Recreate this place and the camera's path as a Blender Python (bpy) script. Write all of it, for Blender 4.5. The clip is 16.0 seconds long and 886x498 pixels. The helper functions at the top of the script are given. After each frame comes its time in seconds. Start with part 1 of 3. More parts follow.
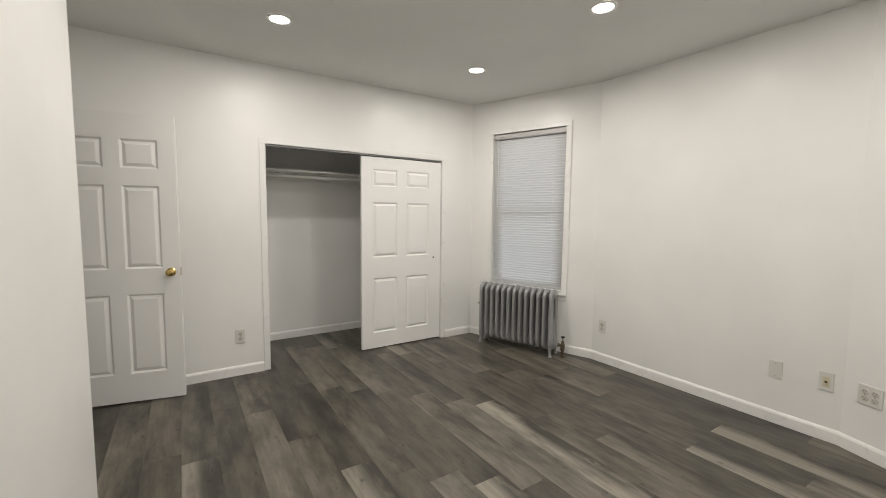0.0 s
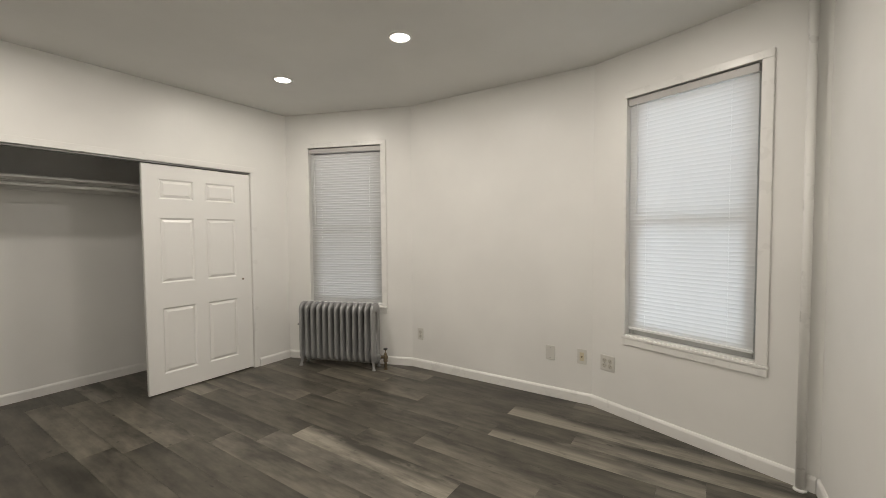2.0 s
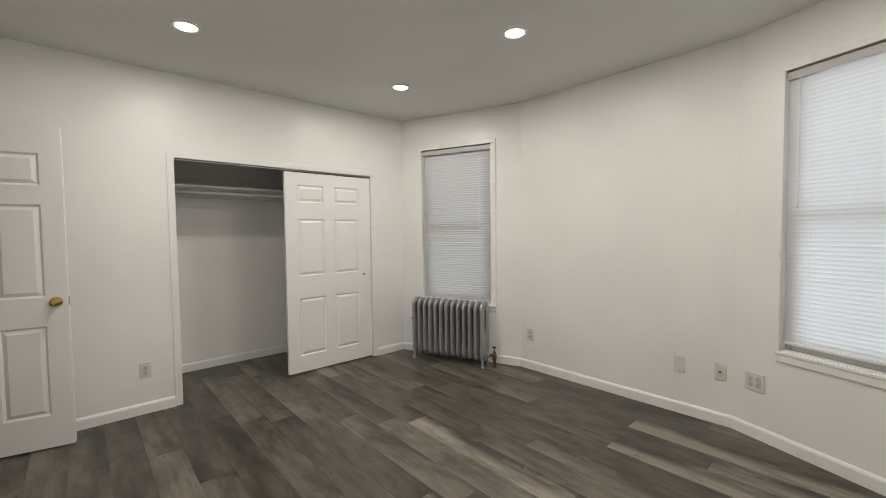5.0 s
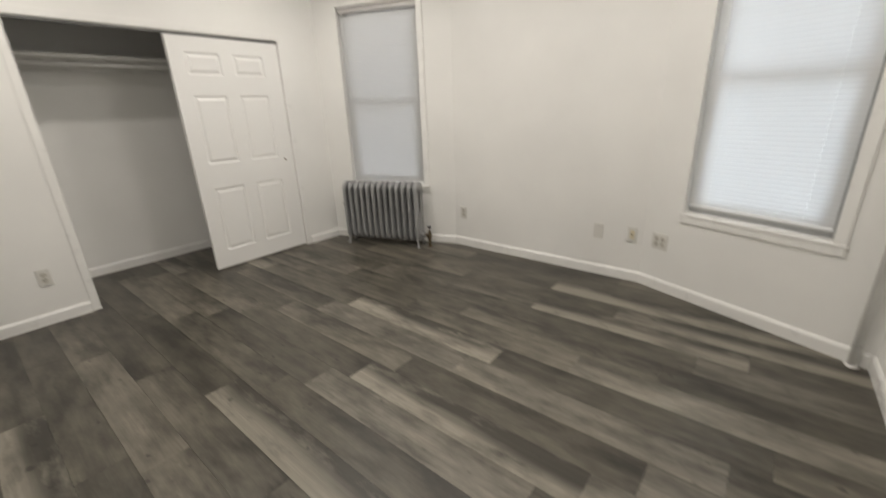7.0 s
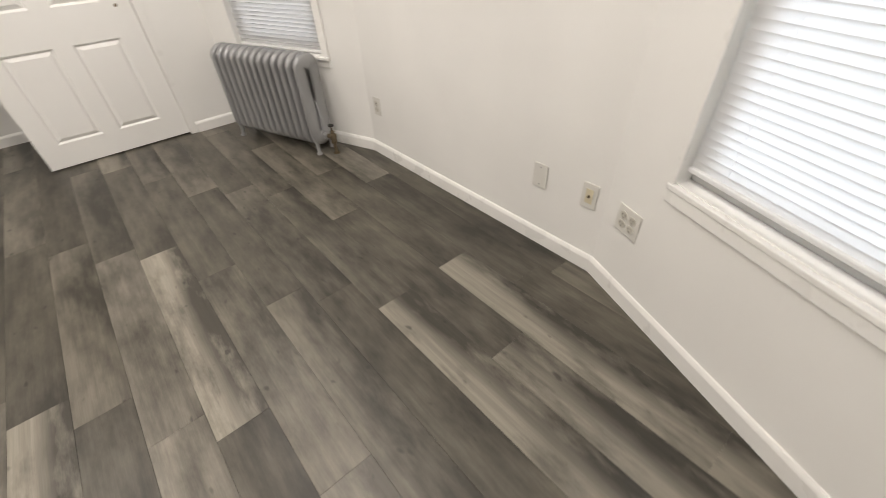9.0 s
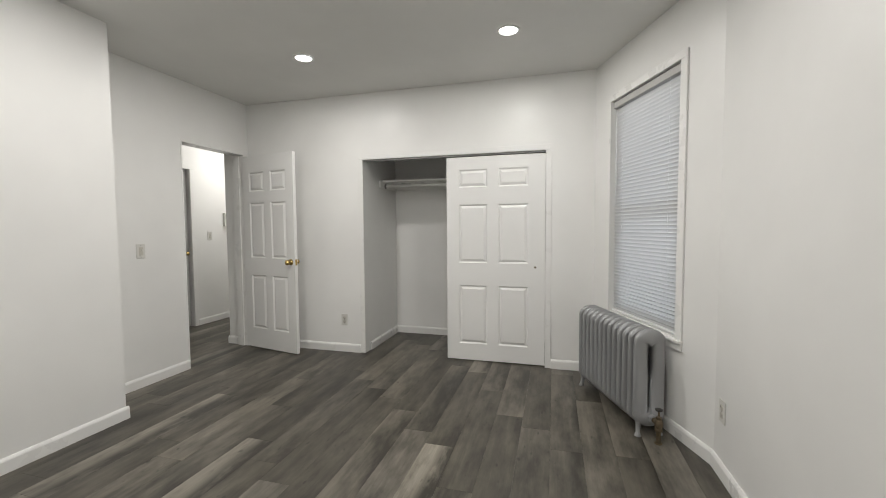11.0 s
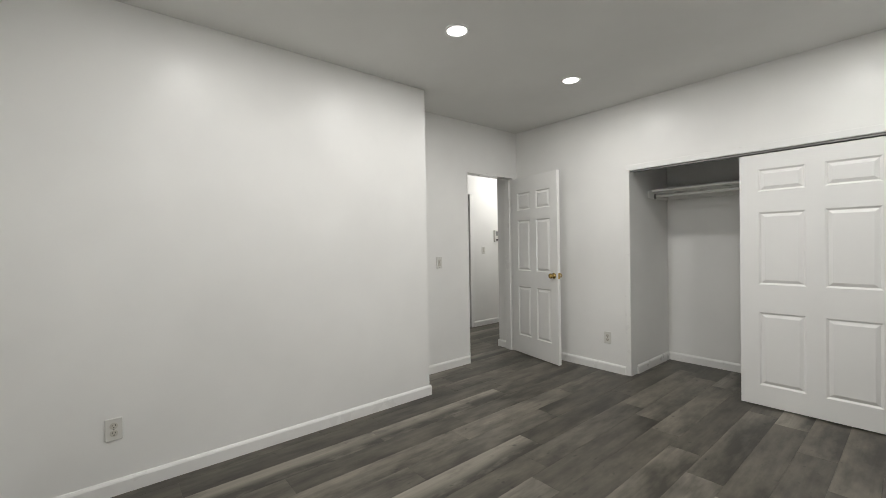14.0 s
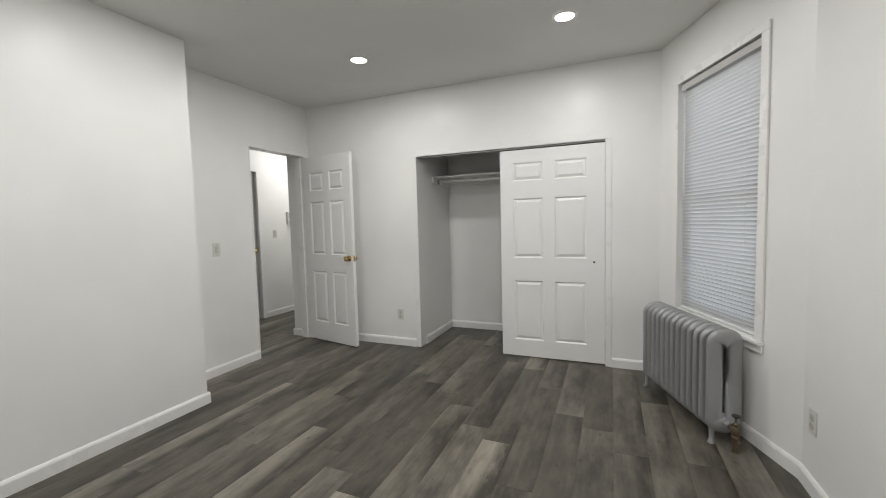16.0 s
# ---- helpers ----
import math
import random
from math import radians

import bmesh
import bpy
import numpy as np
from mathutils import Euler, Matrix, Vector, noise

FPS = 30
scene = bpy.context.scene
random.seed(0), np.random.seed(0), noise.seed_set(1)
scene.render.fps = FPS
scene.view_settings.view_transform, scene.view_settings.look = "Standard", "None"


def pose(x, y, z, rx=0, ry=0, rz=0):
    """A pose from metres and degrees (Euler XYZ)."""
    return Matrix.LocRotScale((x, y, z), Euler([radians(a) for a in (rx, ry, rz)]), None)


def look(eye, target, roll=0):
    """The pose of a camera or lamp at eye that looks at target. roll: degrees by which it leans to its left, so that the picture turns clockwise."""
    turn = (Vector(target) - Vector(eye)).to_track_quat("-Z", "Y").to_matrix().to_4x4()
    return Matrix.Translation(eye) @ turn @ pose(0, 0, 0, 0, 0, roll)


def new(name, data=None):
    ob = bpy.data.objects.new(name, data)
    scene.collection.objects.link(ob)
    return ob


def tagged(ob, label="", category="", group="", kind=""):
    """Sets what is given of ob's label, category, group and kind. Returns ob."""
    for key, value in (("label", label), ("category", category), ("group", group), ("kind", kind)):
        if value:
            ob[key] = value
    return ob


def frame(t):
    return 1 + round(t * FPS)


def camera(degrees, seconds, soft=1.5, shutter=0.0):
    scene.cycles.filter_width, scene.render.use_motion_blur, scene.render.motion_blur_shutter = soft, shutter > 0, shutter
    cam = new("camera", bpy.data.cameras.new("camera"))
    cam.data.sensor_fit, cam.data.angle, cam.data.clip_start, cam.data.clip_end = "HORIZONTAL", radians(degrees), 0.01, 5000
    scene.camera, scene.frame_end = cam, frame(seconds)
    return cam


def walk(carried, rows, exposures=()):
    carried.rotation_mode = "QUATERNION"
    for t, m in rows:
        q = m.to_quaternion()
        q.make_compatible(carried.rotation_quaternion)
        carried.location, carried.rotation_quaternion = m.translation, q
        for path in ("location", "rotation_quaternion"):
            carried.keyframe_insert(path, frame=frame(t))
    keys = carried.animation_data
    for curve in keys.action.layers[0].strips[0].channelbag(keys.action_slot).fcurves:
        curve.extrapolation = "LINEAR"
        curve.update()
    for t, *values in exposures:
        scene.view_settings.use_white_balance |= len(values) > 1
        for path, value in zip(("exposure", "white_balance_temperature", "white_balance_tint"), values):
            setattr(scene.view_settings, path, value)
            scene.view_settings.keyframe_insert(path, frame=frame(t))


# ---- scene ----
cam = camera(95.4, 16.0, soft=0.8, shutter=0.25)
PATH = [
    (0, (-0.199, -0.03, 1.361), (0.888, 1.641, 1.196), 0.6),
    (0.5, (-0.187, -0.053, 1.352), (1.055, 1.509, 1.217), 0.3),
    (1, (-0.147, -0.077, 1.359), (1.267, 1.332, 1.229), -0.0),
    (1.5, (-0.136, -0.099, 1.355), (1.427, 1.145, 1.244), -0.3),
    (2, (-0.106, -0.125, 1.348), (1.56, 0.979, 1.266), -0.4),
    (2.5, (-0.099, -0.137, 1.357), (1.621, 0.88, 1.288), -0.4),
    (3, (-0.091, -0.136, 1.351), (1.612, 0.91, 1.293), -0.4),
    (3.5, (-0.115, -0.108, 1.351), (1.492, 1.082, 1.294), -0.3),
    (4, (-0.134, -0.09, 1.348), (1.296, 1.307, 1.289), -0.3),
    (4.2, (-0.142, -0.086, 1.347), (1.211, 1.385, 1.288), -0.3),
    (6.5, (-0.139, -0.046, 1.36), (1.212, 1.42, 1.204), -0.9),
    (7, (-0.043, -0.047, 1.326), (1.409, 1.159, 0.664), -2.2),
    (7.5, (0.269, -0.082, 1.234), (1.655, 0.639, -0.015), -5.2),
    (7.6, (0.361, -0.075, 1.244), (1.745, 0.632, -0.016), -5.4),
    (8, (0.779, -0.074, 1.32), (2.136, 0.589, 0.009), -5.7),
    (10.3, (2.315, 0.104, 1.26), (2.03, 1.847, 0.322), 0.2),
    (10.5, (2.309, 0.075, 1.278), (1.923, 1.931, 0.642), -0.3),
    (11, (2.262, -0.019, 1.276), (1.732, 1.906, 1.168), -0.4),
    (11.5, (2.286, -0.025, 1.297), (1.625, 1.862, 1.233), -0.4),
    (12, (2.269, -0.046, 1.286), (1.38, 1.745, 1.235), -0.6),
    (12.5, (2.247, -0.081, 1.296), (1.102, 1.558, 1.252), -0.9),
    (13, (2.212, -0.125, 1.294), (0.86, 1.348, 1.26), -0.9),
    (13.5, (2.212, -0.124, 1.291), (0.71, 1.197, 1.266), -0.9),
    (14, (2.217, -0.123, 1.285), (0.681, 1.157, 1.262), -1.0),
    (14.5, (2.204, -0.11, 1.286), (0.763, 1.276, 1.256), -1.2),
    (15, (2.231, -0.066, 1.304), (0.969, 1.485, 1.249), -1.5),
    (15.5, (2.236, -0.043, 1.297), (1.231, 1.684, 1.227), -1.6),
    (16, (2.236, -0.02, 1.292), (1.466, 1.821, 1.157), -1.5),
]
EXPOSURES = [
    (0.0, -0.04, 6450, 12), (1.0, -0.23, 6600, 12), (2.0, -0.29, 6750, 12), (3.0, -0.27, 6700, 12), (4.0, -0.28, 6550, 12), (6.5, -0.21, 6500, 12),
    (7.0, -0.11, 6550, 12), (7.5, 0.31, 6650, 14), (8.0, 0.32, 6650, 15), (10.3, 0.29, 6350, 13), (10.8, -0.06, 6200, 12), (11.5, -0.14, 6150, 9.5), (16.0, -0.15, 6050, 11),
]
walk(cam, [(t, look(eye, target, roll)) for t, eye, target, roll in PATH], EXPOSURES)

# ---- world and light ----
LAMP_WATTS = 11.0
LAMP_COLOR = (1.0, 0.945, 0.86)
HALL_WATTS = 14.0
SKY = 0.10
world = bpy.data.worlds.new("overcast sky")
scene.world = world
world.use_nodes = True
wn = world.node_tree.nodes
sky = wn.new("ShaderNodeTexSky")
sky.sky_type, sky.sun_disc = "NISHITA", False
sky.sun_elevation, sky.sun_rotation = radians(38), radians(140)
wn["Background"].inputs["Strength"].default_value = SKY
world.node_tree.links.new(sky.outputs[0], wn["Background"].inputs["Color"])
sun = new("sun", bpy.data.lights.new("sun", "SUN"))
sun.data.energy, sun.data.angle, sun.data.color = 0.8, radians(12), (1.0, 0.96, 0.9)
sun.matrix_world = look((0, 0, 9), (-3.2, 4.5, 0))

# ---- plan ----
CEIL = 2.597
P_D0, P_CD, P_BC, P_AB = (-0.514, -0.665), (2.617, -0.612), (3.10, 0.62), (3.09, 2.37)
P_K, P_R1, P_R0, P_BUMP = (2.60, 3.68), (-0.945, 3.68), (-0.945, 1.976), (-0.514, 1.976)


def side(p, q):
    """Frame of a wall: x from p to q, y into the room, z up."""
    a = math.atan2(q[1] - p[1], q[0] - p[0])
    return Matrix.Translation((p[0], p[1], 0)) @ Matrix.Rotation(a, 4, "Z")


def length(p, q):
    return math.hypot(q[0] - p[0], q[1] - p[1])


# ---- materials ----
def mat(name, color, rough=0.5, metal=0.0):
    m = bpy.data.materials.new(name)
    m.use_nodes = True
    b = m.node_tree.nodes["Principled BSDF"]
    b.inputs["Base Color"].default_value = (*color, 1)
    b.inputs["Roughness"].default_value = rough
    b.inputs["Metallic"].default_value = metal
    return m


def node(m, kind, **inputs):
    n = m.node_tree.nodes.new(kind)
    for k, v in inputs.items():
        n.inputs[k.replace("_", " ")].default_value = v
    return n


def join(m, a, b):
    m.node_tree.links.new(a, b)


def painted(name, color, rough, grain=220.0, depth=0.15, drift=0.04):
    """Paint: fine roller grain, slow drift of tone, small changes of gloss."""
    m = mat(name, color, rough)
    b = m.node_tree.nodes["Principled BSDF"]
    co = node(m, "ShaderNodeNewGeometry").outputs["Position"]
    slow = node(m, "ShaderNodeTexNoise", Scale=1.3, Detail=4.0)
    fine = node(m, "ShaderNodeTexNoise", Scale=grain, Detail=2.0)
    join(m, co, slow.inputs["Vector"])
    join(m, co, fine.inputs["Vector"])
    ramp = node(m, "ShaderNodeMapRange", From_Min=0.3, From_Max=0.7, To_Min=1 - drift, To_Max=1 + drift)
    join(m, slow.outputs["Fac"], ramp.inputs["Value"])
    mul = node(m, "ShaderNodeVectorMath")
    mul.operation = "SCALE"
    mul.inputs[0].default_value = color
    join(m, ramp.outputs[0], mul.inputs["Scale"])
    join(m, mul.outputs[0], b.inputs["Base Color"])
    rr = node(m, "ShaderNodeMapRange", From_Min=0.3, From_Max=0.7, To_Min=rough * 0.85, To_Max=rough * 1.15)
    mid = node(m, "ShaderNodeTexNoise", Scale=9.0, Detail=3.0)
    join(m, co, mid.inputs["Vector"])
    join(m, mid.outputs["Fac"], rr.inputs["Value"])
    join(m, rr.outputs[0], b.inputs["Roughness"])
    bump = node(m, "ShaderNodeBump", Strength=depth, Distance=0.001)
    add = node(m, "ShaderNodeMath")
    add.operation = "ADD"
    join(m, fine.outputs["Fac"], add.inputs[0])
    wave = node(m, "ShaderNodeMath")
    wave.operation = "MULTIPLY"
    wave.inputs[1].default_value = 3.0
    wavy = node(m, "ShaderNodeTexNoise", Scale=4.0, Detail=3.0)
    join(m, co, wavy.inputs["Vector"])
    join(m, wavy.outputs["Fac"], wave.inputs[0])
    join(m, wave.outputs[0], add.inputs[1])
    join(m, add.outputs[0], bump.inputs["Height"])
    join(m, bump.outputs["Normal"], b.inputs["Normal"])
    return m


WALL = painted("satin wall paint", (0.84, 0.836, 0.812), 0.38)
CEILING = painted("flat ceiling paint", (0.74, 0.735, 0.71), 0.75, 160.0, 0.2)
TRIM = painted("semi-gloss trim paint", (0.84, 0.835, 0.812), 0.30, 90.0, 0.02, 0.02)
DOOR = painted("white door paint", (0.85, 0.846, 0.825), 0.36, 70.0, 0.10, 0.02)
PLASTIC = painted("white plastic", (0.68, 0.67, 0.63), 0.35, 300.0, 0.03, 0.02)
IVORY = painted("ivory plastic", (0.66, 0.60, 0.44), 0.4, 300.0, 0.03, 0.02)
RECEPT = painted("almond receptacle plastic", (0.56, 0.54, 0.48), 0.4, 300.0, 0.03, 0.02)
SLOT = mat("dark slot", (0.03, 0.028, 0.025), 0.6)
STEEL = painted("galvanised track", (0.26, 0.26, 0.255), 0.4, 120.0, 0.05, 0.06)
STEEL.node_tree.nodes["Principled BSDF"].inputs["Metallic"].default_value = 0.8
BRASS = painted("polished brass", (0.58, 0.42, 0.16), 0.22, 60.0, 0.03, 0.05)
BRASS.node_tree.nodes["Principled BSDF"].inputs["Metallic"].default_value = 1.0
OLD_BRASS = painted("tarnished brass", (0.17, 0.135, 0.09), 0.5, 80.0, 0.2, 0.25)
OLD_BRASS.node_tree.nodes["Principled BSDF"].inputs["Metallic"].default_value = 0.9
IRON = painted("silver radiator paint", (0.345, 0.349, 0.353), 0.40, 140.0, 0.35, 0.08)
IRON.node_tree.nodes["Principled BSDF"].inputs["Metallic"].default_value = 0.35
VINYL = painted("white window vinyl", (0.78, 0.79, 0.79), 0.35, 120.0, 0.04, 0.02)
# white frame vinyl with the shade of the window recess put into its colour
SASH = painted("shaded window frame vinyl", (0.46, 0.465, 0.46), 0.4, 120.0, 0.04, 0.04)
# the grey carries the shadow that falls on the recessed head rail
HEADRAIL = painted("shaded enamelled head rail", (0.52, 0.505, 0.49), 0.4, 120.0, 0.04, 0.02)
SUBFLOOR = mat("dark joint", (0.025, 0.023, 0.021), 0.9)
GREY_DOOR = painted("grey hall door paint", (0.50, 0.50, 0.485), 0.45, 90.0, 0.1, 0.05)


def slat_material():
    m = painted("white blind slat", (0.80, 0.80, 0.79), 0.6, 200.0, 0.03, 0.02)
    b, out = m.node_tree.nodes["Principled BSDF"], m.node_tree.nodes["Material Output"]
    tr = node(m, "ShaderNodeBsdfTranslucent", Color=(0.86, 0.88, 0.90, 1))
    mix = node(m, "ShaderNodeMixShader", Fac=0.30)
    join(m, b.outputs[0], mix.inputs[1])
    join(m, tr.outputs[0], mix.inputs[2])
    join(m, mix.outputs[0], out.inputs["Surface"])
    return m


def glass_material():
    m = bpy.data.materials.new("window glass")
    m.use_nodes = True
    b = m.node_tree.nodes["Principled BSDF"]
    b.inputs["Base Color"].default_value = (0.95, 0.97, 0.96, 1)
    b.inputs["Roughness"].default_value = 0.02
    b.inputs["Transmission Weight"].default_value = 1.0
    b.inputs["IOR"].default_value = 1.45
    return m


def glow(name, color, strength):
    m = mat(name, (0.9, 0.9, 0.88), 0.5)
    b = m.node_tree.nodes["Principled BSDF"]
    b.inputs["Emission Color"].default_value = (*color, 1)
    b.inputs["Emission Strength"].default_value = strength
    return m


def plank_material(name, dark, light, lean, blend):
    """Grey printed wood: long grain, cloudy weathering, dark streaks, knots. lean: how much paler one long side is, blend: width of the change."""
    m = mat(name, light, 0.42)
    b = m.node_tree.nodes["Principled BSDF"]
    obj = node(m, "ShaderNodeTexCoord").outputs["Object"]
    rnd = node(m, "ShaderNodeObjectInfo").outputs["Random"]
    shift = node(m, "ShaderNodeVectorMath")
    shift.operation = "MULTIPLY_ADD"
    comb = node(m, "ShaderNodeCombineXYZ")
    for i in range(3):
        join(m, rnd, comb.inputs[i])
    join(m, comb.outputs[0], shift.inputs[0])
    shift.inputs[1].default_value = (37.0, 53.0, 11.0)
    join(m, obj, shift.inputs[2])

    def grain(scale, detail, vec, rough=0.6):
        mp = node(m, "ShaderNodeMapping")
        mp.inputs["Scale"].default_value = vec
        join(m, shift.outputs[0], mp.inputs["Vector"])
        n = node(m, "ShaderNodeTexNoise", Scale=scale, Detail=detail, Roughness=rough)
        join(m, mp.outputs[0], n.inputs["Vector"])
        return n.outputs["Fac"]

    cloud = grain(1.0, 4.0, (5.0, 1.3, 1.0), 0.5)
    mottle = grain(1.0, 5.0, (15.0, 4.4, 1.0), 0.62)
    fibre = grain(1.0, 4.0, (85.0, 3.0, 1.0), 0.7)
    streak = grain(1.0, 3.0, (30.0, 0.9, 1.0))
    knot = grain(1.0, 1.0, (28.0, 14.0, 1.0))
    # one long edge of each board is printed paler than the other
    sep = node(m, "ShaderNodeSeparateXYZ")
    join(m, obj, sep.inputs[0])
    edge = node(m, "ShaderNodeMapRange", From_Min=0.092 - blend / 2, From_Max=0.092 + blend / 2, To_Min=lean, To_Max=-lean)

    def calc(op, a, b2):
        n = node(m, "ShaderNodeMath")
        n.operation = op
        for i, v in enumerate((a, b2)):
            if isinstance(v, float):
                n.inputs[i].default_value = v
            else:
                join(m, v, n.inputs[i])
        return n.outputs[0]

    wander = calc("MULTIPLY", calc("SUBTRACT", mottle, 0.5), 0.16)
    join(m, calc("ADD", sep.outputs[0], wander), edge.inputs["Value"])
    level = calc("ADD", calc("ADD", calc("MULTIPLY", cloud, 0.45), calc("MULTIPLY", mottle, 0.55)), edge.outputs[0])
    r1 = node(m, "ShaderNodeMapRange", From_Min=0.385, From_Max=0.615)
    join(m, level, r1.inputs["Value"])
    c1 = node(m, "ShaderNodeMix")
    c1.data_type = "RGBA"
    c1.inputs[6].default_value, c1.inputs[7].default_value = (*dark, 1), (*light, 1)
    join(m, r1.outputs[0], c1.inputs[0])
    r2 = node(m, "ShaderNodeMapRange", From_Min=0.38, From_Max=0.64, To_Min=0.88, To_Max=1.07)
    join(m, fibre, r2.inputs["Value"])
    r3 = node(m, "ShaderNodeMapRange", From_Min=0.36, From_Max=0.60, To_Min=0.84, To_Max=1.04)
    join(m, streak, r3.inputs["Value"])
    r4 = node(m, "ShaderNodeMapRange", From_Min=0.20, From_Max=0.29, To_Min=0.45, To_Max=1.0)
    join(m, knot, r4.inputs["Value"])
    r5 = node(m, "ShaderNodeMapRange", To_Min=0.86, To_Max=1.14)
    join(m, rnd, r5.inputs["Value"])
    last = c1.outputs[2]
    for r in (r2, r3, r4, r5):
        v = node(m, "ShaderNodeVectorMath")
        v.operation = "SCALE"
        join(m, last, v.inputs[0])
        join(m, r.outputs[0], v.inputs["Scale"])
        last = v.outputs[0]
    join(m, last, b.inputs["Base Color"])
    rr = node(m, "ShaderNodeMapRange", From_Min=0.3, From_Max=0.7, To_Min=0.36, To_Max=0.45)
    join(m, fibre, rr.inputs["Value"])
    join(m, rr.outputs[0], b.inputs["Roughness"])
    bump = node(m, "ShaderNodeBump", Strength=0.12, Distance=0.0008)
    join(m, fibre, bump.inputs["Height"])
    join(m, bump.outputs["Normal"], b.inputs["Normal"])
    return m


PLANKS = [
    plank_material("dark grey plank", (0.034, 0.0300, 0.0228), (0.116, 0.1045, 0.0815), 0.03, 0.178),
    plank_material("mid grey plank", (0.045, 0.0402, 0.0310), (0.178, 0.1610, 0.1280), 0.05, 0.178),
    plank_material("pale grey plank", (0.082, 0.0742, 0.0588), (0.258, 0.2360, 0.1940), 0.04, 0.178),
    plank_material("two-toned grey plank", (0.046, 0.0412, 0.0318), (0.272, 0.2490, 0.2040), 0.090, 0.06),
]
SLAT, GLASS = slat_material(), glass_material()
DIFFUSER = glow("lit lamp lens", LAMP_COLOR, 14.0)


# ---- mesh helpers ----
def mesh_of(name, bm, material, smooth=False):
    me = bpy.data.meshes.new(name)
    bmesh.ops.recalc_face_normals(bm, faces=bm.faces)
    for f in bm.faces:
        f.smooth = smooth
    bm.to_mesh(me)
    bm.free()
    me.materials.append(material)
    return me


def part(name, bm, material, parent=None, label="", smooth=False, m=None):
    ob = new(name, mesh_of(name, bm, material, smooth))
    if parent:
        ob.parent = parent
    if m is not None:
        ob.matrix_basis = m
    return tagged(ob, label)


def thing(name, m, label, category, group="", kind=""):
    ob = new(name)
    ob.empty_display_size = 0.1
    ob.matrix_basis = m
    return tagged(ob, label, category, group, kind)


def box(x0, x1, y0, y1, z0, z1, bevel=0.0, seg=2, bm=None):
    own = bmesh.new()
    bmesh.ops.create_cube(own, size=1)
    bmesh.ops.scale(own, vec=(x1 - x0, y1 - y0, z1 - z0), verts=own.verts)
    bmesh.ops.translate(own, vec=((x0 + x1) / 2, (y0 + y1) / 2, (z0 + z1) / 2), verts=own.verts)
    if bevel:
        bmesh.ops.bevel(own, geom=own.edges[:], offset=bevel, segments=seg, affect="EDGES", profile=0.5)
    return merge(bm, own)


def merge(bm, own):
    if bm is None:
        return own
    me = bpy.data.meshes.new("tmp")
    own.to_mesh(me)
    own.free()
    bm.from_mesh(me)
    bpy.data.meshes.remove(me)
    return bm


def lathe(profile, n=20, axis="Z", at=(0, 0, 0), bm=None):
    """A turned body from (radius, height) pairs."""
    own = bmesh.new()
    rings = []
    for r, h in profile:
        rings.append([own.verts.new((r * math.cos(2 * math.pi * i / n), r * math.sin(2 * math.pi * i / n), h)) for i in range(n)])
    for a, b in zip(rings, rings[1:]):
        for i in range(n):
            own.faces.new((a[i], a[(i + 1) % n], b[(i + 1) % n], b[i]))
    own.faces.new(rings[0][::-1])
    own.faces.new(rings[-1])
    turn = {"Z": Matrix.Identity(4), "X": Matrix.Rotation(radians(90), 4, "Y"), "Y": Matrix.Rotation(radians(-90), 4, "X")}[axis]
    bmesh.ops.transform(own, matrix=Matrix.Translation(at) @ turn, verts=own.verts)
    return merge(bm, own)


def slab(size, thick, holes):
    """A wall: x 0..size[0], z 0..size[1], from y=0 back to -thick, with holes (x0, x1, z0, z1) through it."""
    xs = sorted({0.0, size[0], *[v for h in holes for v in h[:2]]})
    zs = sorted({0.0, size[1], *[v for h in holes for v in h[2:]]})
    bm = bmesh.new()
    f = [[bm.verts.new((x, 0, z)) for z in zs] for x in xs]
    k = [[bm.verts.new((x, -thick, z)) for z in zs] for x in xs]

    def solid(i, j):
        if not (0 <= i < len(xs) - 1 and 0 <= j < len(zs) - 1):
            return False
        x, z = (xs[i] + xs[i + 1]) / 2, (zs[j] + zs[j + 1]) / 2
        return not any(h[0] < x < h[1] and h[2] < z < h[3] for h in holes)

    for i in range(len(xs) - 1):
        for j in range(len(zs) - 1):
            if not solid(i, j):
                continue
            bm.faces.new((f[i][j], f[i + 1][j], f[i + 1][j + 1], f[i][j + 1]))
            bm.faces.new((k[i][j], k[i][j + 1], k[i + 1][j + 1], k[i + 1][j]))
            for di, dj, a, b in ((-1, 0, (i, j), (i, j + 1)), (1, 0, (i + 1, j), (i + 1, j + 1)), (0, -1, (i, j), (i + 1, j)), (0, 1, (i, j + 1), (i + 1, j + 1))):
                if not solid(i + di, j + dj):
                    bm.faces.new((f[a[0]][a[1]], f[b[0]][b[1]], k[b[0]][b[1]], k[a[0]][a[1]]))
    bmesh.ops.delete(bm, geom=[v for v in bm.verts if not v.link_faces], context="VERTS")
    return bm


def wall(name, p, q, holes=(), thick=0.14, height=CEIL, label="white satin-painted plaster wall", grow=(0.0, 0.0)):
    bm = slab((length(p, q), height), thick, list(holes))
    n = length(p, q)
    for v in bm.verts:
        if v.co.y < -thick / 2:
            if v.co.x < 1e-4:
                v.co.x -= grow[0]
            elif v.co.x > n - 1e-4:
                v.co.x += grow[1]
    ob = part(name, bm, WALL, m=side(p, q))
    return tagged(ob, label, "wall", kind="structure")


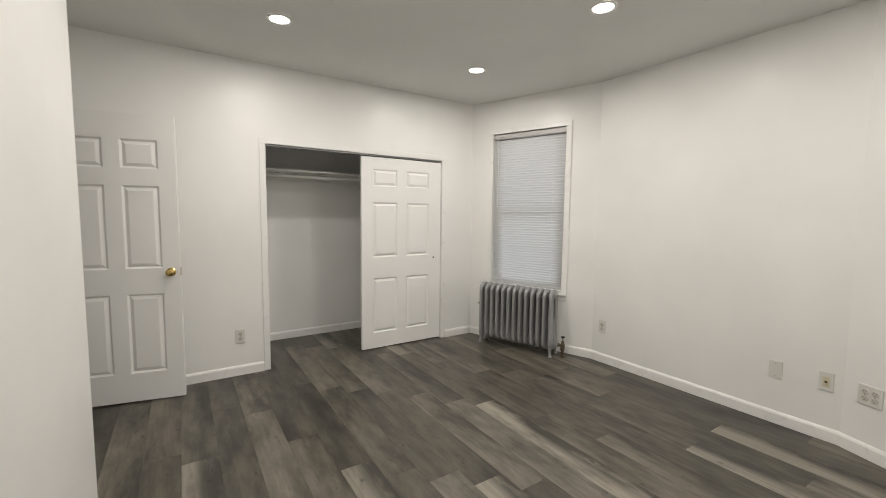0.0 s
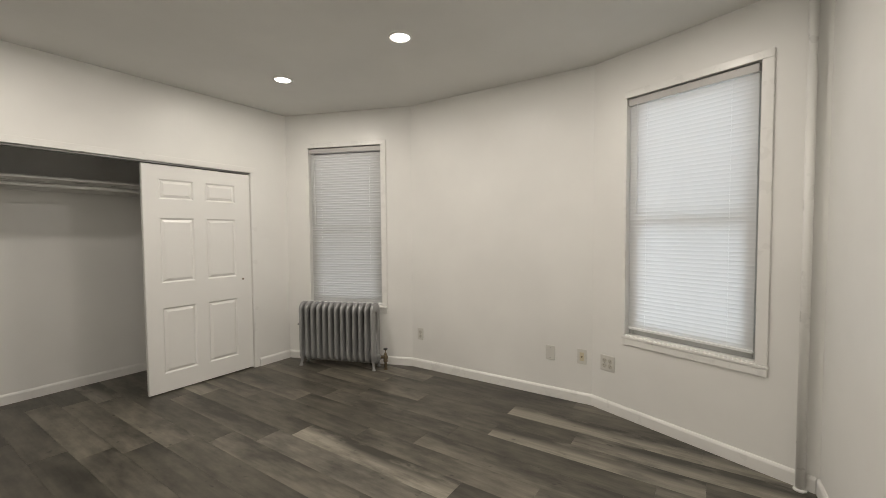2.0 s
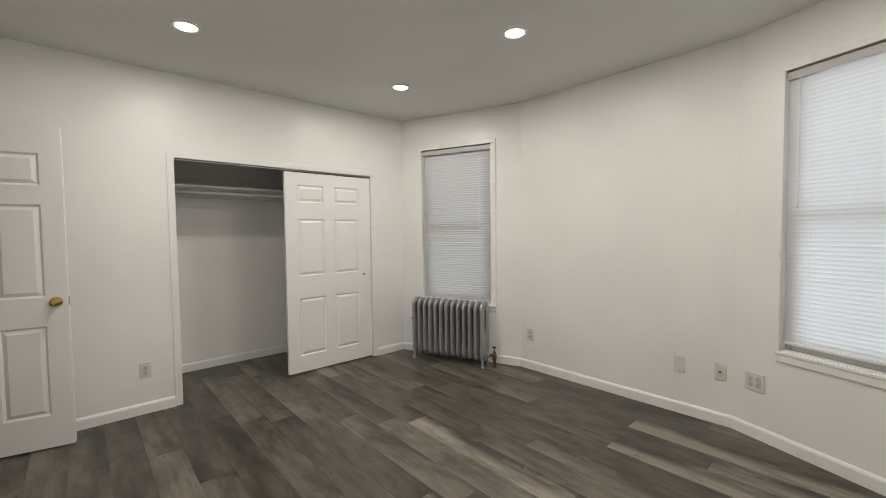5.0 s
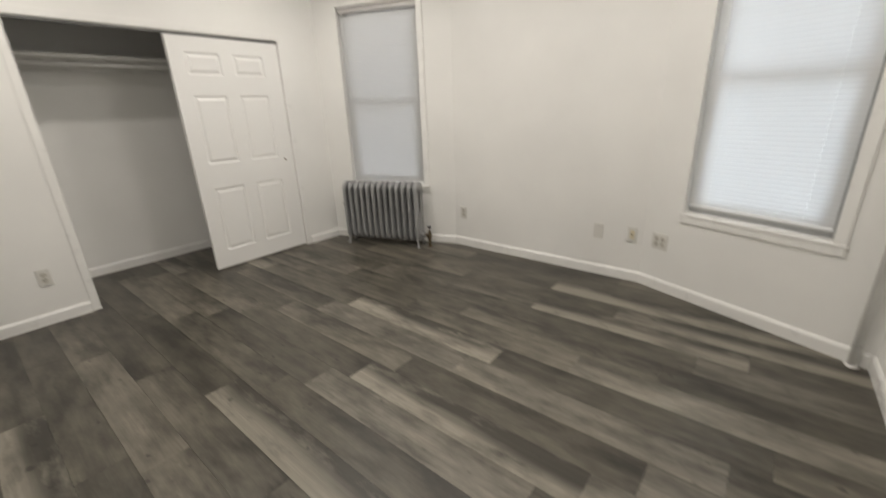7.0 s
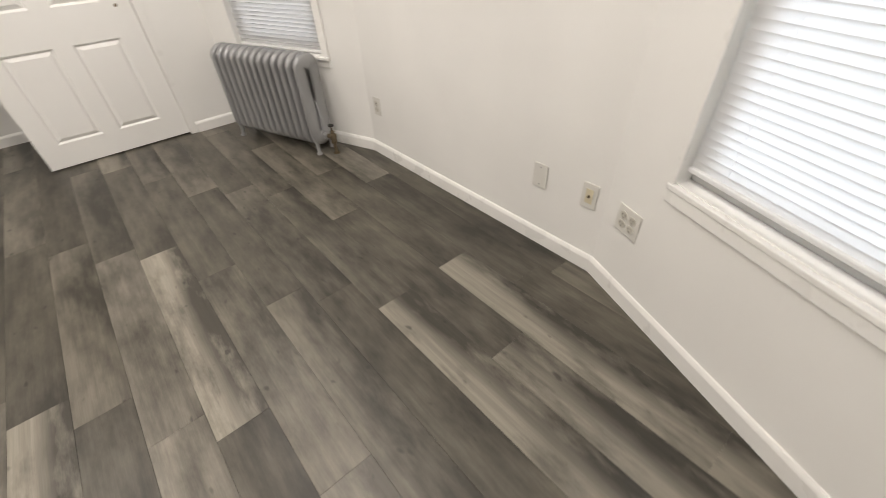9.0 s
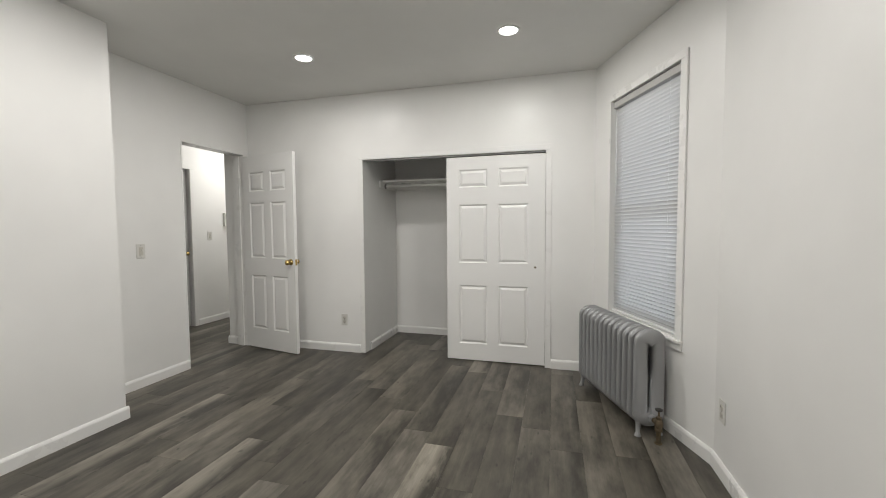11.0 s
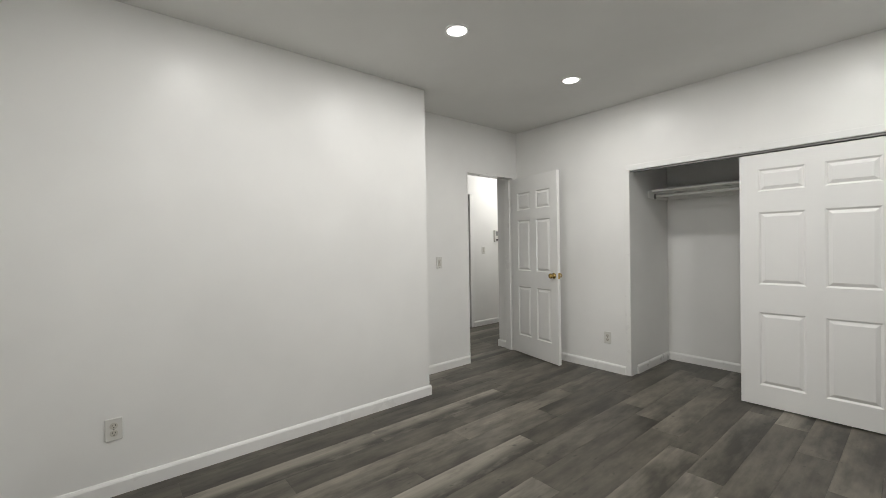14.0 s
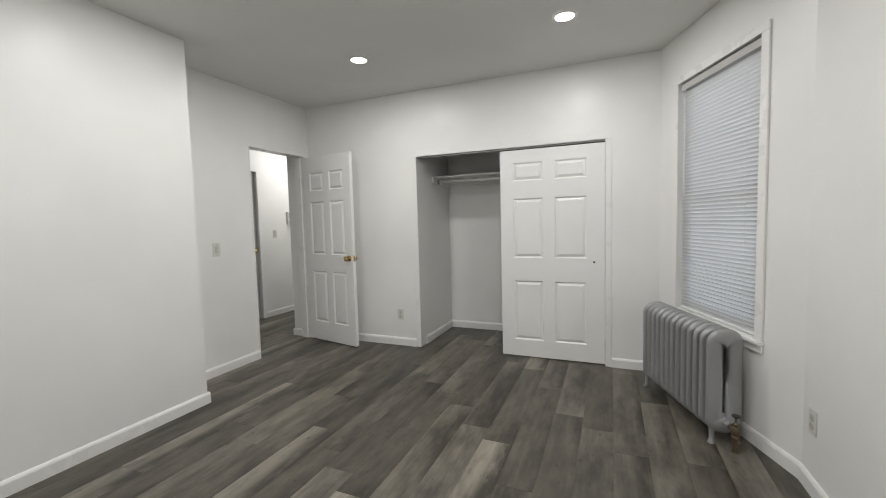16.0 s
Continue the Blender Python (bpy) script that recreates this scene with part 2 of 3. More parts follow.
def baseboard(p, q, s0=0.0, s1=None, h=0.083, t=0.014):
    """Skirting with an eased top edge along a wall."""
    s1 = length(p, q) if s1 is None else s1
    prof = [(0.0, 0.0), (t, 0.0), (t, h - 0.018), (t - 0.003, h - 0.010), (t - 0.008, h - 0.002), (0.0, h)]
    bm = bmesh.new()
    a = [bm.verts.new((s0, y + 0.0005, z)) for y, z in prof]
    b = [bm.verts.new((s1, y + 0.0005, z)) for y, z in prof]
    for i in range(len(prof)):
        j = (i + 1) % len(prof)
        bm.faces.new((a[i], a[j], b[j], b[i]))
    bm.faces.new(a[::-1])
    bm.faces.new(b)
    ob = part("baseboard", bm, TRIM, m=side(p, q))
    return tagged(ob, "low white painted baseboard along the wall", "baseboard", kind="structure")


# ---- structure ----
CL_L, CL_R, CL_TOP, CL_BACK = 0.42, 2.19, 1.95, 4.54
W1 = (0.315, 1.13, 0.60, 2.245)
W2 = (0.279, 1.059, 0.607, 2.278)
wall("wall_south", P_D0, P_CD, grow=(0.1, 0.1))
wall("wall_bay_south", P_CD, P_BC, [W2], grow=(0.1, 0.05), label="white wall with the large window, turned into the room")
wall("wall_east", P_BC, P_AB, grow=(0.05, 0.05))
wall("wall_bay_north", P_AB, P_K, [W1], grow=(0.05, 0.1), label="white wall with the narrow window above the radiator")
wall("wall_north", P_K, P_R1, [(2.60 - CL_R, 2.60 - CL_L, 0, CL_TOP)], thick=0.11, grow=(0.1, 0.0), label="white wall with the wide closet opening")
DW0, DW1, DW_TOP = 3.68 - 3.62, 3.68 - 2.86, 2.073
wall("wall_west", P_R1, P_R0, [(DW0, DW1, 0, DW_TOP)], thick=0.12, label="white wall with the open doorway to the hall")
wall("wall_return", P_R0, (-0.634, 1.976), thick=0.12)
wall("wall_projecting", P_BUMP, P_D0, thick=0.12, grow=(0.0, 0.1), label="long white wall that projects into the room")

# closet
wall("wall_closet_left", (CL_L, CL_BACK), (CL_L, 3.79), thick=0.1, grow=(0.1, 0))
wall("wall_closet_back", (2.32, CL_BACK), (CL_L, CL_BACK), thick=0.1, grow=(0.1, 0))
wall("wall_closet_right", (2.32, 3.79), (2.32, CL_BACK), thick=0.1)

# hall beyond the doorway
HX, HY1, HY0 = -2.27, 5.4, 1.9
wall("wall_hall_far", (HX, HY1), (HX, HY0), [(HY1 - 4.155, HY1 - 3.395, 0, 2.04)], thick=0.12, grow=(0.1, 0.1))
wall("wall_hall_end", (-1.22, HY1), (HX, HY1), thick=0.12)
wall("wall_hall_start", (HX, HY0), (-1.065, HY0), thick=0.12)
wall("wall_hall_side", (-1.22, 3.64), (-1.22, HY1), thick=0.12)
wall("wall_hall_stub", (-1.0655, 3.64), (-1.10, 3.64), thick=0.12, label="short white wall return beside the door jamb")
wall("wall_room_behind", (-3.0, 4.3), (-3.0, 3.1), thick=0.1)

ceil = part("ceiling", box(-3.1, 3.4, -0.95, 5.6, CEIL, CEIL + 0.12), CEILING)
tagged(ceil, "flat white ceiling with recessed downlights", "ceiling", kind="structure")

BASE = [(P_D0, P_CD, 0, None), (P_CD, P_BC, 0.014, None), (P_BC, P_AB, 0, None), (P_AB, P_K, 0, None),
        (P_K, P_R1, 0, 2.60 - CL_R - 0.052), (P_K, P_R1, 2.60 - CL_L + 0.052, None),
        (P_R1, P_R0, DW1 + 0.001, None), (P_R0, P_BUMP, 0, None), (P_BUMP, P_D0, -0.014, None),
        ((CL_L, CL_BACK), (CL_L, 3.80), 0, None), ((2.32, CL_BACK), (CL_L, CL_BACK), 0, None), ((2.32, 3.79), (2.32, CL_BACK), 0, None),
        ((HX, HY1), (HX, HY0), 0, HY1 - 4.217), ((-1.22, HY1), (HX, HY1), 0, None), ((-1.105, 3.64), (-1.22, 3.64), 0, 0.129), ((-1.22, 3.64), (-1.22, HY1), -0.014, None)]
for p, q, s0, s1 in BASE:
    baseboard(p, q, s0, s1)


def casing(name, p, q, x0, x1, top, width, thick, label):
    """Flat trim round an opening that reaches the floor."""
    root = thing(name, side(p, q), label, "trim", kind="structure")
    part("side_trim", box(x0 - width, x0, 0.001, thick, 0, top, 0.0025), TRIM, root)
    part("side_trim", box(x1, x1 + width, 0.001, thick, 0, top, 0.0025), TRIM, root)
    part("head_trim", box(x0 - width, x1 + width, 0.001, thick, top + 0.0005, top + width, 0.0025), TRIM, root)
    return root


casing("closet_trim", P_K, P_R1, 2.60 - CL_R, 2.60 - CL_L, CL_TOP, 0.05, 0.007, "narrow white trim framing the closet opening")
casing("hall_door_trim", (HX, HY1), (HX, HY0), HY1 - 4.155, HY1 - 3.395, 2.04, 0.06, 0.014, "white trim around the far hall doorway")

# door frame of the room door: jambs, head and stops
frame_root = thing("door_frame", side(P_R1, P_R0), "white painted wooden door frame with brass-latch jamb", "door frame", kind="structure")
part("jamb", box(DW0 - 0.0005, DW0 + 0.018, -0.135, 0.004, 0, DW_TOP - 0.0185, 0.0015), TRIM, frame_root)
part("jamb", box(DW1 - 0.012, DW1 + 0.0005, -0.125, 0.003, 0, DW_TOP - 0.0185, 0.0015), TRIM, frame_root)
part("head", box(DW0, DW1, -0.125, 0.003, DW_TOP - 0.018, DW_TOP + 0.0005, 0.0015), TRIM, frame_root)
part("stop", box(DW0 + 0.0185, DW0 + 0.030, -0.085, -0.045, 0, DW_TOP - 0.03, 0.001), TRIM, frame_root)
part("stop", box(DW1 - 0.024, DW1 - 0.0125, -0.085, -0.045, 0, DW_TOP - 0.03, 0.001), TRIM, frame_root)


# ---- doors ----
def panel_slab(w, h, t, cols, rows):
    """A moulded six-panel door leaf: x 0..w, y -t/2..t/2, z 0..h; panels sunk with a raised field."""
    xs = sorted({0.0, w, *[v for c in cols for v in c]})
    zs = sorted({0.0, h, *[v for r in rows for v in r]})
    bm = bmesh.new()
    sides, panels = [], []
    for y, flip in ((-t / 2, False), (t / 2, True)):
        g = [[bm.verts.new((x, y, z)) for z in zs] for x in xs]
        sides.append(g)
        for i in range(len(xs) - 1):
            for j in range(len(zs) - 1):
                vs = (g[i][j], g[i + 1][j], g[i + 1][j + 1], g[i][j + 1])
                f = bm.faces.new(vs[::-1] if flip else vs)
                x, z = (xs[i] + xs[i + 1]) / 2, (zs[j] + zs[j + 1]) / 2
                if any(c[0] < x < c[1] for c in cols) and any(r[0] < z < r[1] for r in rows):
                    panels.append(f)
    a, b = sides
    nx, nz = len(xs) - 1, len(zs) - 1
    rim = [(i, 0) for i in range(nx)] + [(nx, j) for j in range(nz)] + [(i, nz) for i in range(nx, 0, -1)] + [(0, j) for j in range(nz, 0, -1)]
    for u, v in zip(rim, rim[1:] + rim[:1]):
        bm.faces.new((b[u[0]][u[1]], b[v[0]][v[1]], a[v[0]][v[1]], a[u[0]][u[1]]))
    bm.normal_update()
    for thick, depth in ((0.002, -0.001), (0.011, -0.010), (0.002, 0.0), (0.022, 0.011)):
        bmesh.ops.inset_individual(bm, faces=panels, thickness=thick, depth=depth, use_even_offset=True)
    return bm


def knob(parent, x, y, z, out):
    """A round door knob with its rose, on the side out (+1 or -1 along y)."""
    prof = [(0.031, 0), (0.031, 0.004), (0.027, 0.008), (0.012, 0.011), (0.010, 0.026), (0.016, 0.031), (0.025, 0.038), (0.027, 0.046), (0.025, 0.054), (0.017, 0.060), (0.006, 0.062)]
    k = part("door_knob", lathe([(r, out * v) for r, v in prof], 24, "Y"), BRASS, parent, "round polished brass knob", True)
    k.matrix_basis = Matrix.Translation((x, y, z))
    return k


tip, hinge = Vector((-0.212, 3.452)), Vector((-0.94, 3.603))
ang = math.atan2(tip.y - hinge.y, tip.x - hinge.x)
room_door = thing("door_1", Matrix.Translation((hinge.x, hinge.y, 0.012)) @ Matrix.Rotation(ang, 4, "Z"), "white six-panel door standing open with brass knobs", "door", kind="structure")
leaf = part("leaf", panel_slab(0.745, 2.02, 0.035, [(0.105, 0.325), (0.42, 0.64)], [(0.205, 0.775), (0.955, 1.535), (1.65, 1.85)]), DOOR, room_door)
for sgn in (-1, 1):
    knob(room_door, 0.69, sgn * 0.0176, 0.925, sgn)
part("latch_plate", box(0.7448, 0.7465, -0.012, 0.012, 0.895, 0.955, 0.0005), BRASS, room_door, "brass latch plate on the door edge")
for z in (0.22, 1.0, 1.82):
    part("hinge", lathe([(0.006, 0), (0.006, 0.09)], 10, "Z", (-0.004, 0.020, z - 0.045)), BRASS, room_door, "brass butt hinge")

closet_door = thing("sliding_closet_door", Matrix.Translation((1.278, 3.716, 0.012)), "white six-panel sliding closet door, pushed to one side", "closet door")
part("leaf", panel_slab(0.909, 1.914, 0.034, [(0.118, 0.388), (0.490, 0.762)], [(0.155, 0.715), (0.925, 1.475), (1.632, 1.80)]), DOOR, closet_door)
part("finger_pull", lathe([(0.010, 0), (0.010, -0.0016), (0.0075, -0.002), (0.006, -0.0008)], 16, "Y", (0.822, -0.0168, 0.895)), OLD_BRASS, closet_door, "small dark round finger pull")

track = thing("closet_door_track", Matrix.Translation((0, 0, 0)), "grey metal sliding-door track under the closet head", "door track")
part("rail", box(CL_L + 0.001, CL_R - 0.001, 3.695, 3.785, CL_TOP - 0.007, CL_TOP - 0.0005, 0.001), STEEL, track)
part("lip", box(CL_L + 0.001, CL_R - 0.001, 3.692, 3.6948, CL_TOP - 0.015, CL_TOP - 0.0005, 0.0008), STEEL, track)

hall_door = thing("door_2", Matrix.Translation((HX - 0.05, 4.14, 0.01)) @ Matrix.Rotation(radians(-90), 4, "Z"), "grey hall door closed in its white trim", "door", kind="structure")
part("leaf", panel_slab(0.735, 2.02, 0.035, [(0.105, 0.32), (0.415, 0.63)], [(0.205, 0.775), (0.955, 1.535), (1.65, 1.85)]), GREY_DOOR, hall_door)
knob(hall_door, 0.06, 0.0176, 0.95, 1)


# ---- closet fittings ----
shelf = thing("closet_shelf", Matrix.Translation((0, 0, 0)), "white painted closet shelf on wall cleats", "shelf")
part("board", box(CL_L + 0.001, 2.319, 4.16, 4.538, 1.782, 1.802, 0.002), TRIM, shelf)
part("cleat", box(CL_L + 0.001, CL_L + 0.02, 4.06, 4.538, 1.715, 1.7815, 0.002), TRIM, shelf)
part("cleat", box(2.30, 2.319, 4.06, 4.538, 1.715, 1.7815, 0.002), TRIM, shelf)
part("cleat", box(CL_L + 0.021, 2.299, 4.519, 4.538, 1.715, 1.7815, 0.002), TRIM, shelf)
rod = thing("closet_rod", Matrix.Translation((0, 0, 0)), "white round clothes rod below the shelf", "clothes rod")
part("pole", lathe([(0.013, 0), (0.013, 1.848)], 16, "X", (CL_L + 0.026, 4.19, 1.735)), TRIM, rod, smooth=True)
for x, d in ((CL_L + 0.0205, 1), (2.2995, -1)):
    part("rod_socket", lathe([(0.028, 0), (0.028, d * 0.003), (0.021, d * 0.005), (0.020, d * 0.014)], 16, "X", (x, 4.19, 1.735)), STEEL, rod, "metal rod socket")


# ---- windows and blinds ----
def window(name, p, q, hole, left, right, label, stool):
    """A double-hung window in the hole of a wall: lining, two sashes with panes, casing and sill. left/right as x0/x1 sides."""
    x0, x1, z0, z1 = hole
    root = thing(name, side(p, q), label, "window", kind="structure")
    d0, d1 = -0.139, -0.055
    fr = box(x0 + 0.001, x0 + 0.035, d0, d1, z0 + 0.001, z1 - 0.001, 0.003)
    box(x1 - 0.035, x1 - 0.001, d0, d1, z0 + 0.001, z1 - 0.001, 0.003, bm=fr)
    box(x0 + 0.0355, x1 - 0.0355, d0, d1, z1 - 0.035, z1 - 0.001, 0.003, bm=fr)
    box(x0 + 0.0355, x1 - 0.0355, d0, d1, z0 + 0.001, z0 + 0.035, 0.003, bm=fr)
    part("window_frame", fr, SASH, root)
    mid = (z0 + z1) / 2 - 0.02
    for nm, a, b, y in (("lower_sash", z0 + 0.036, mid + 0.02, -0.085), ("upper_sash", mid - 0.02, z1 - 0.036, -0.118)):
        u0, u1 = x0 + 0.037, x1 - 0.037
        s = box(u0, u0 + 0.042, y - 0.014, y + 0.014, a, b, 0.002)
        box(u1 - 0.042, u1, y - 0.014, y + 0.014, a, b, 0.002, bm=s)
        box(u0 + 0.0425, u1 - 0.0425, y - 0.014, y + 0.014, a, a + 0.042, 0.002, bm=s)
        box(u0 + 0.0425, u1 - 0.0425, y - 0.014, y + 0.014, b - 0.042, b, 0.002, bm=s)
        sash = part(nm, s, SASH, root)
        pane = part("pane", box(u0 + 0.040, u1 - 0.040, y - 0.003, y + 0.003, a + 0.040, b - 0.040), GLASS, sash)
        pane.visible_shadow = False
    c = 0.013
    part("side_casing", box(x0 - left, x0 + 0.004, 0.001, c, z0 - 0.004, z1 - 0.004, 0.003), TRIM, root)
    part("side_casing", box(x1 - 0.004, x1 + right, 0.001, c, z0 - 0.004, z1 - 0.004, 0.003), TRIM, root)
    part("head_casing", box(x0 - left, x1 + right, 0.001, c, z1 - 0.0035, z1 + 0.043, 0.003), TRIM, root)
    part("window_sill", box(x0 - left - 0.004, x1 + right + 0.004, -0.054, stool, z0 - 0.024, z0 - 0.0045, 0.004), TRIM, root)
    part("apron", box(x0 - left, x1 + right, 0.001, c, z0 - 0.024 - 0.045, z0 - 0.0245, 0.003), TRIM, root)
    return root


def blind(p, q, x0, x1, z0, z1, tilt, bow, label, wand_x):
    """A closed slatted blind: head rail, many thin curved slats, bottom rail, ladder cords, wand."""
    root = thing("window_blind", side(p, q) @ Matrix.Translation((0, -0.029, 0)), label, "blind", "window blinds")
    part("head_rail", box(x0, x1, -0.014, 0.018, z1 - 0.050, z1 - 0.004, 0.003), HEADRAIL, root, "head rail in a shade-darkened grey")
    part("bottom_rail", box(x0 + 0.004, x1 - 0.004, -0.011, 0.011, z0, z0 + 0.016, 0.004), VINYL, root)
    pitch, w = 0.0255, 0.0305
    bm = bmesh.new()
    rows = []
    for i in range(6):
        u = i / 5 * 2 - 1
        y, z = u * w / 2, bow * (1 - u * u)
        c, s = math.cos(radians(tilt)), math.sin(radians(tilt))
        rows.append([bm.verts.new((x, y * c - z * s, y * s + z * c)) for x in (x0 + 0.004, x1 - 0.004)])
    for a, b in zip(rows, rows[1:]):
        bm.faces.new((a[0], a[1], b[1], b[0]))
    me = mesh_of("slat", bm, SLAT, True)
    z = z0 + 0.026
    rng = random.Random(int(x1 * 1000))
    while z < z1 - 0.062:
        ob = new("slat", me)
        ob.parent = root
        ob.matrix_basis = pose(rng.uniform(-0.0008, 0.0008), 0, z, rng.uniform(-0.15, 0.15), rng.uniform(-0.015, 0.015), 0)
        z += pitch
    for x in (x0 + 0.13, x1 - 0.13):
        part("ladder_cord", lathe([(0.0008, z0 + 0.016), (0.0008, z1 - 0.042)], 6, "Z", (x, 0.0125, 0)), VINYL, root)
    part("wand", lathe([(0.0035, z1 - 0.80), (0.0045, z1 - 0.78), (0.0035, z1 - 0.12), (0.002, z1 - 0.05)], 8, "Z", (wand_x, 0.022, 0)), VINYL, root, "thin clear tilt wand", True)
    return root


window("window_1", P_AB, P_K, W1, 0.052, 0.02, "narrow white double-hung window above the radiator", 0.030)
blind(P_AB, P_K, W1[0] + 0.006, W1[1] - 0.006, W1[2] + 0.004, W1[3] - 0.006, 63, 0.0040, "closed white slatted blind in the narrow window", W1[1] - 0.06)
window("window_2", P_CD, P_BC, W2, 0.053, 0.012, "large white double-hung window with a closed blind", 0.018)
blind(P_CD, P_BC, W2[0] + 0.022, W2[1] - 0.004, W2[2] + 0.040, W2[3] - 0.006, 81, 0.0014, "closed white slatted blind glowing with daylight", W2[1] - 0.07)

# daylight in the two window openings
for p, q, hole, watts, tint in ((P_AB, P_K, W1, 3.6, (0.97, 0.98, 1.0)), (P_CD, P_BC, W2, 10.0, (0.77, 0.895, 1.0))):
    day = bpy.data.lights.new("daylight", "AREA")
    day.shape, day.size, day.size_y = "RECTANGLE", hole[1] - hole[0] + 0.3, hole[3] - hole[2] + 0.2
    day.energy, day.color = watts, tint
    day.spread = radians(110)
    ob = new("daylight", day)
    ob.matrix_world = side(p, q) @ Matrix.Translation(((hole[0] + hole[1]) / 2, -0.40, (hole[2] + hole[3]) / 2)) @ Matrix.Rotation(radians(90), 4, "X")

# ---- radiator ----
radiator = thing("radiator", side(P_AB, P_K) @ Matrix.Translation((0.305, 0.157, 0)), "silver-painted cast-iron column radiator under the window", "radiator")
RN, RP, R0, R1 = 13, 0.0645, 0.075, 0.632


def section(hubs):
    """One cast section: two flat-sided columns joined by rounded top and bottom, as one swept loop, with the hubs to the next one."""
    bm = bmesh.new()
    half, rad, n = 0.054, 0.054, 14
    path = []
    for i in range(10):
        a = math.pi * i / 9
        path.append((half * math.cos(a), R1 - 0.035 - rad * 0.55 + rad * 0.55 * math.sin(a), math.cos(a), math.sin(a)))
    for i in range(10):
        a = math.pi + math.pi * i / 9
        path.append((half * math.cos(a), R0 + 0.035 + rad * 0.55 + rad * 0.55 * math.sin(a), math.cos(a), math.sin(a)))
    rings = []
    for y, z, ny, nz in path:
        fat = 1.0 + 0.70 * abs(nz) ** 1.5
        ring = []
        for j in range(n):
            b = 2 * math.pi * j / n
            cs, sn = math.cos(b), math.sin(b)
            o = 0.044 * (1.0 + 0.3 * abs(nz)) * math.copysign(abs(cs) ** 0.75, cs)
            x = 0.0168 * fat * math.copysign(abs(sn) ** 0.65, sn)
            ring.append(bm.verts.new((x, y + ny * o, z + nz * o)))
        rings.append(ring)
    for a, b in zip(rings, rings[1:] + rings[:1]):
        for j in range(n):
            bm.faces.new((a[j], a[(j + 1) % n], b[(j + 1) % n], b[j]))
    if hubs:
        for z in (R0 + 0.065, R1 - 0.065):
            lathe([(0.026, 0.0), (0.026, RP)], 12, "X", (0, 0, z), bm)
    return bm


sec, end_sec = mesh_of("section", section(True), IRON, True), mesh_of("section", section(False), IRON, True)
for i in range(RN):
    ob = new("section", sec if i < RN - 1 else end_sec)
    ob.parent = radiator
    ob.matrix_basis = Matrix.Translation((RP / 2 + i * RP, 0, 0))
for i, lean in ((0, -0.010), (RN - 1, 0.010)):
    for y, out in ((-0.062, -0.008), (0.062, 0.008)):
        lg = lathe([(0.019, 0.0), (0.020, 0.005), (0.012, 0.022), (0.014, 0.06), (0.021, 0.11), (0.016, 0.18)], 12, "Z")
        for v in lg.verts:
            k = 1 - min(v.co.z / 0.11, 1.0)
            v.co.x += RP / 2 + i * RP + lean * k * k
            v.co.y += y + out * k * k
        part("leg", lg, IRON, radiator, smooth=True)
part("air_vent", lathe([(0.005, -0.02), (0.005, 0.006), (0.009, 0.008), (0.009, 0.026), (0.004, 0.030)], 12, "X", (RN * RP - 0.008, 0.05, 0.42)), STEEL, radiator, "small metal air vent", True)

valve = thing("radiator_valve", side(P_AB, P_K) @ Matrix.Translation((0.232, 0.157, 0)), "tarnished brass steam valve on a short floor pipe", "valve")
part("riser_pipe", lathe([(0.023, 0), (0.023, 0.003), (0.0135, 0.005), (0.0135, 0.075)], 14), OLD_BRASS, valve)
vb = lathe([(0.016, 0.070), (0.021, 0.076), (0.021, 0.088), (0.018, 0.092), (0.022, 0.105), (0.023, 0.122), (0.019, 0.138), (0.015, 0.143)], 16)
lathe([(0.016, 0.0), (0.016, 0.036)], 14, "X", (0.016, 0, 0.118), vb)
part("valve_body", vb, OLD_BRASS, valve)
part("union_nut", lathe([(0.023, 0.044), (0.027, 0.048), (0.027, 0.070), (0.023, 0.074)], 6, "X", (0, 0, 0.118)), IRON, valve, "silver-painted union nut")
part("spigot", lathe([(0.017, 0.070), (0.017, 0.100)], 12, "X", (0, 0, 0.118)), IRON, valve)
part("bonnet", lathe([(0.016, 0.143), (0.016, 0.158), (0.011, 0.161), (0.006, 0.165), (0.005, 0.196)], 6), OLD_BRASS, valve)
part("hand_wheel", lathe([(0.010, 0.193), (0.019, 0.196), (0.021, 0.201), (0.019, 0.206), (0.008, 0.209)], 16), SLOT, valve, "dark round valve handle", True)

pipe = thing("heating_pipe", Matrix.Translation((2.608, -0.535, 0)), "white painted vertical heating pipe in the corner", "pipe")
part("tube", lathe([(0.020, 0), (0.020, CEIL - 0.0005)], 20), TRIM, pipe, smooth=True)
part("floor_collar", lathe([(0.029, 0.0), (0.028, 0.006), (0.023, 0.011), (0.0205, 0.012)], 20), TRIM, pipe, "painted floor collar", True)


# ---- wall plates ----
def plate_root(name, p, q, s, z, label, w=0.072, h=0.116, category="wall plate", group="wall plates"):
    root = thing(name, side(p, q) @ Matrix.Translation((s, 0, z)), label, category, group)
    part("cover", box(-w / 2, w / 2, 0.0005, 0.0065, -h / 2, h / 2, 0.003), PLASTIC, root)
    return root


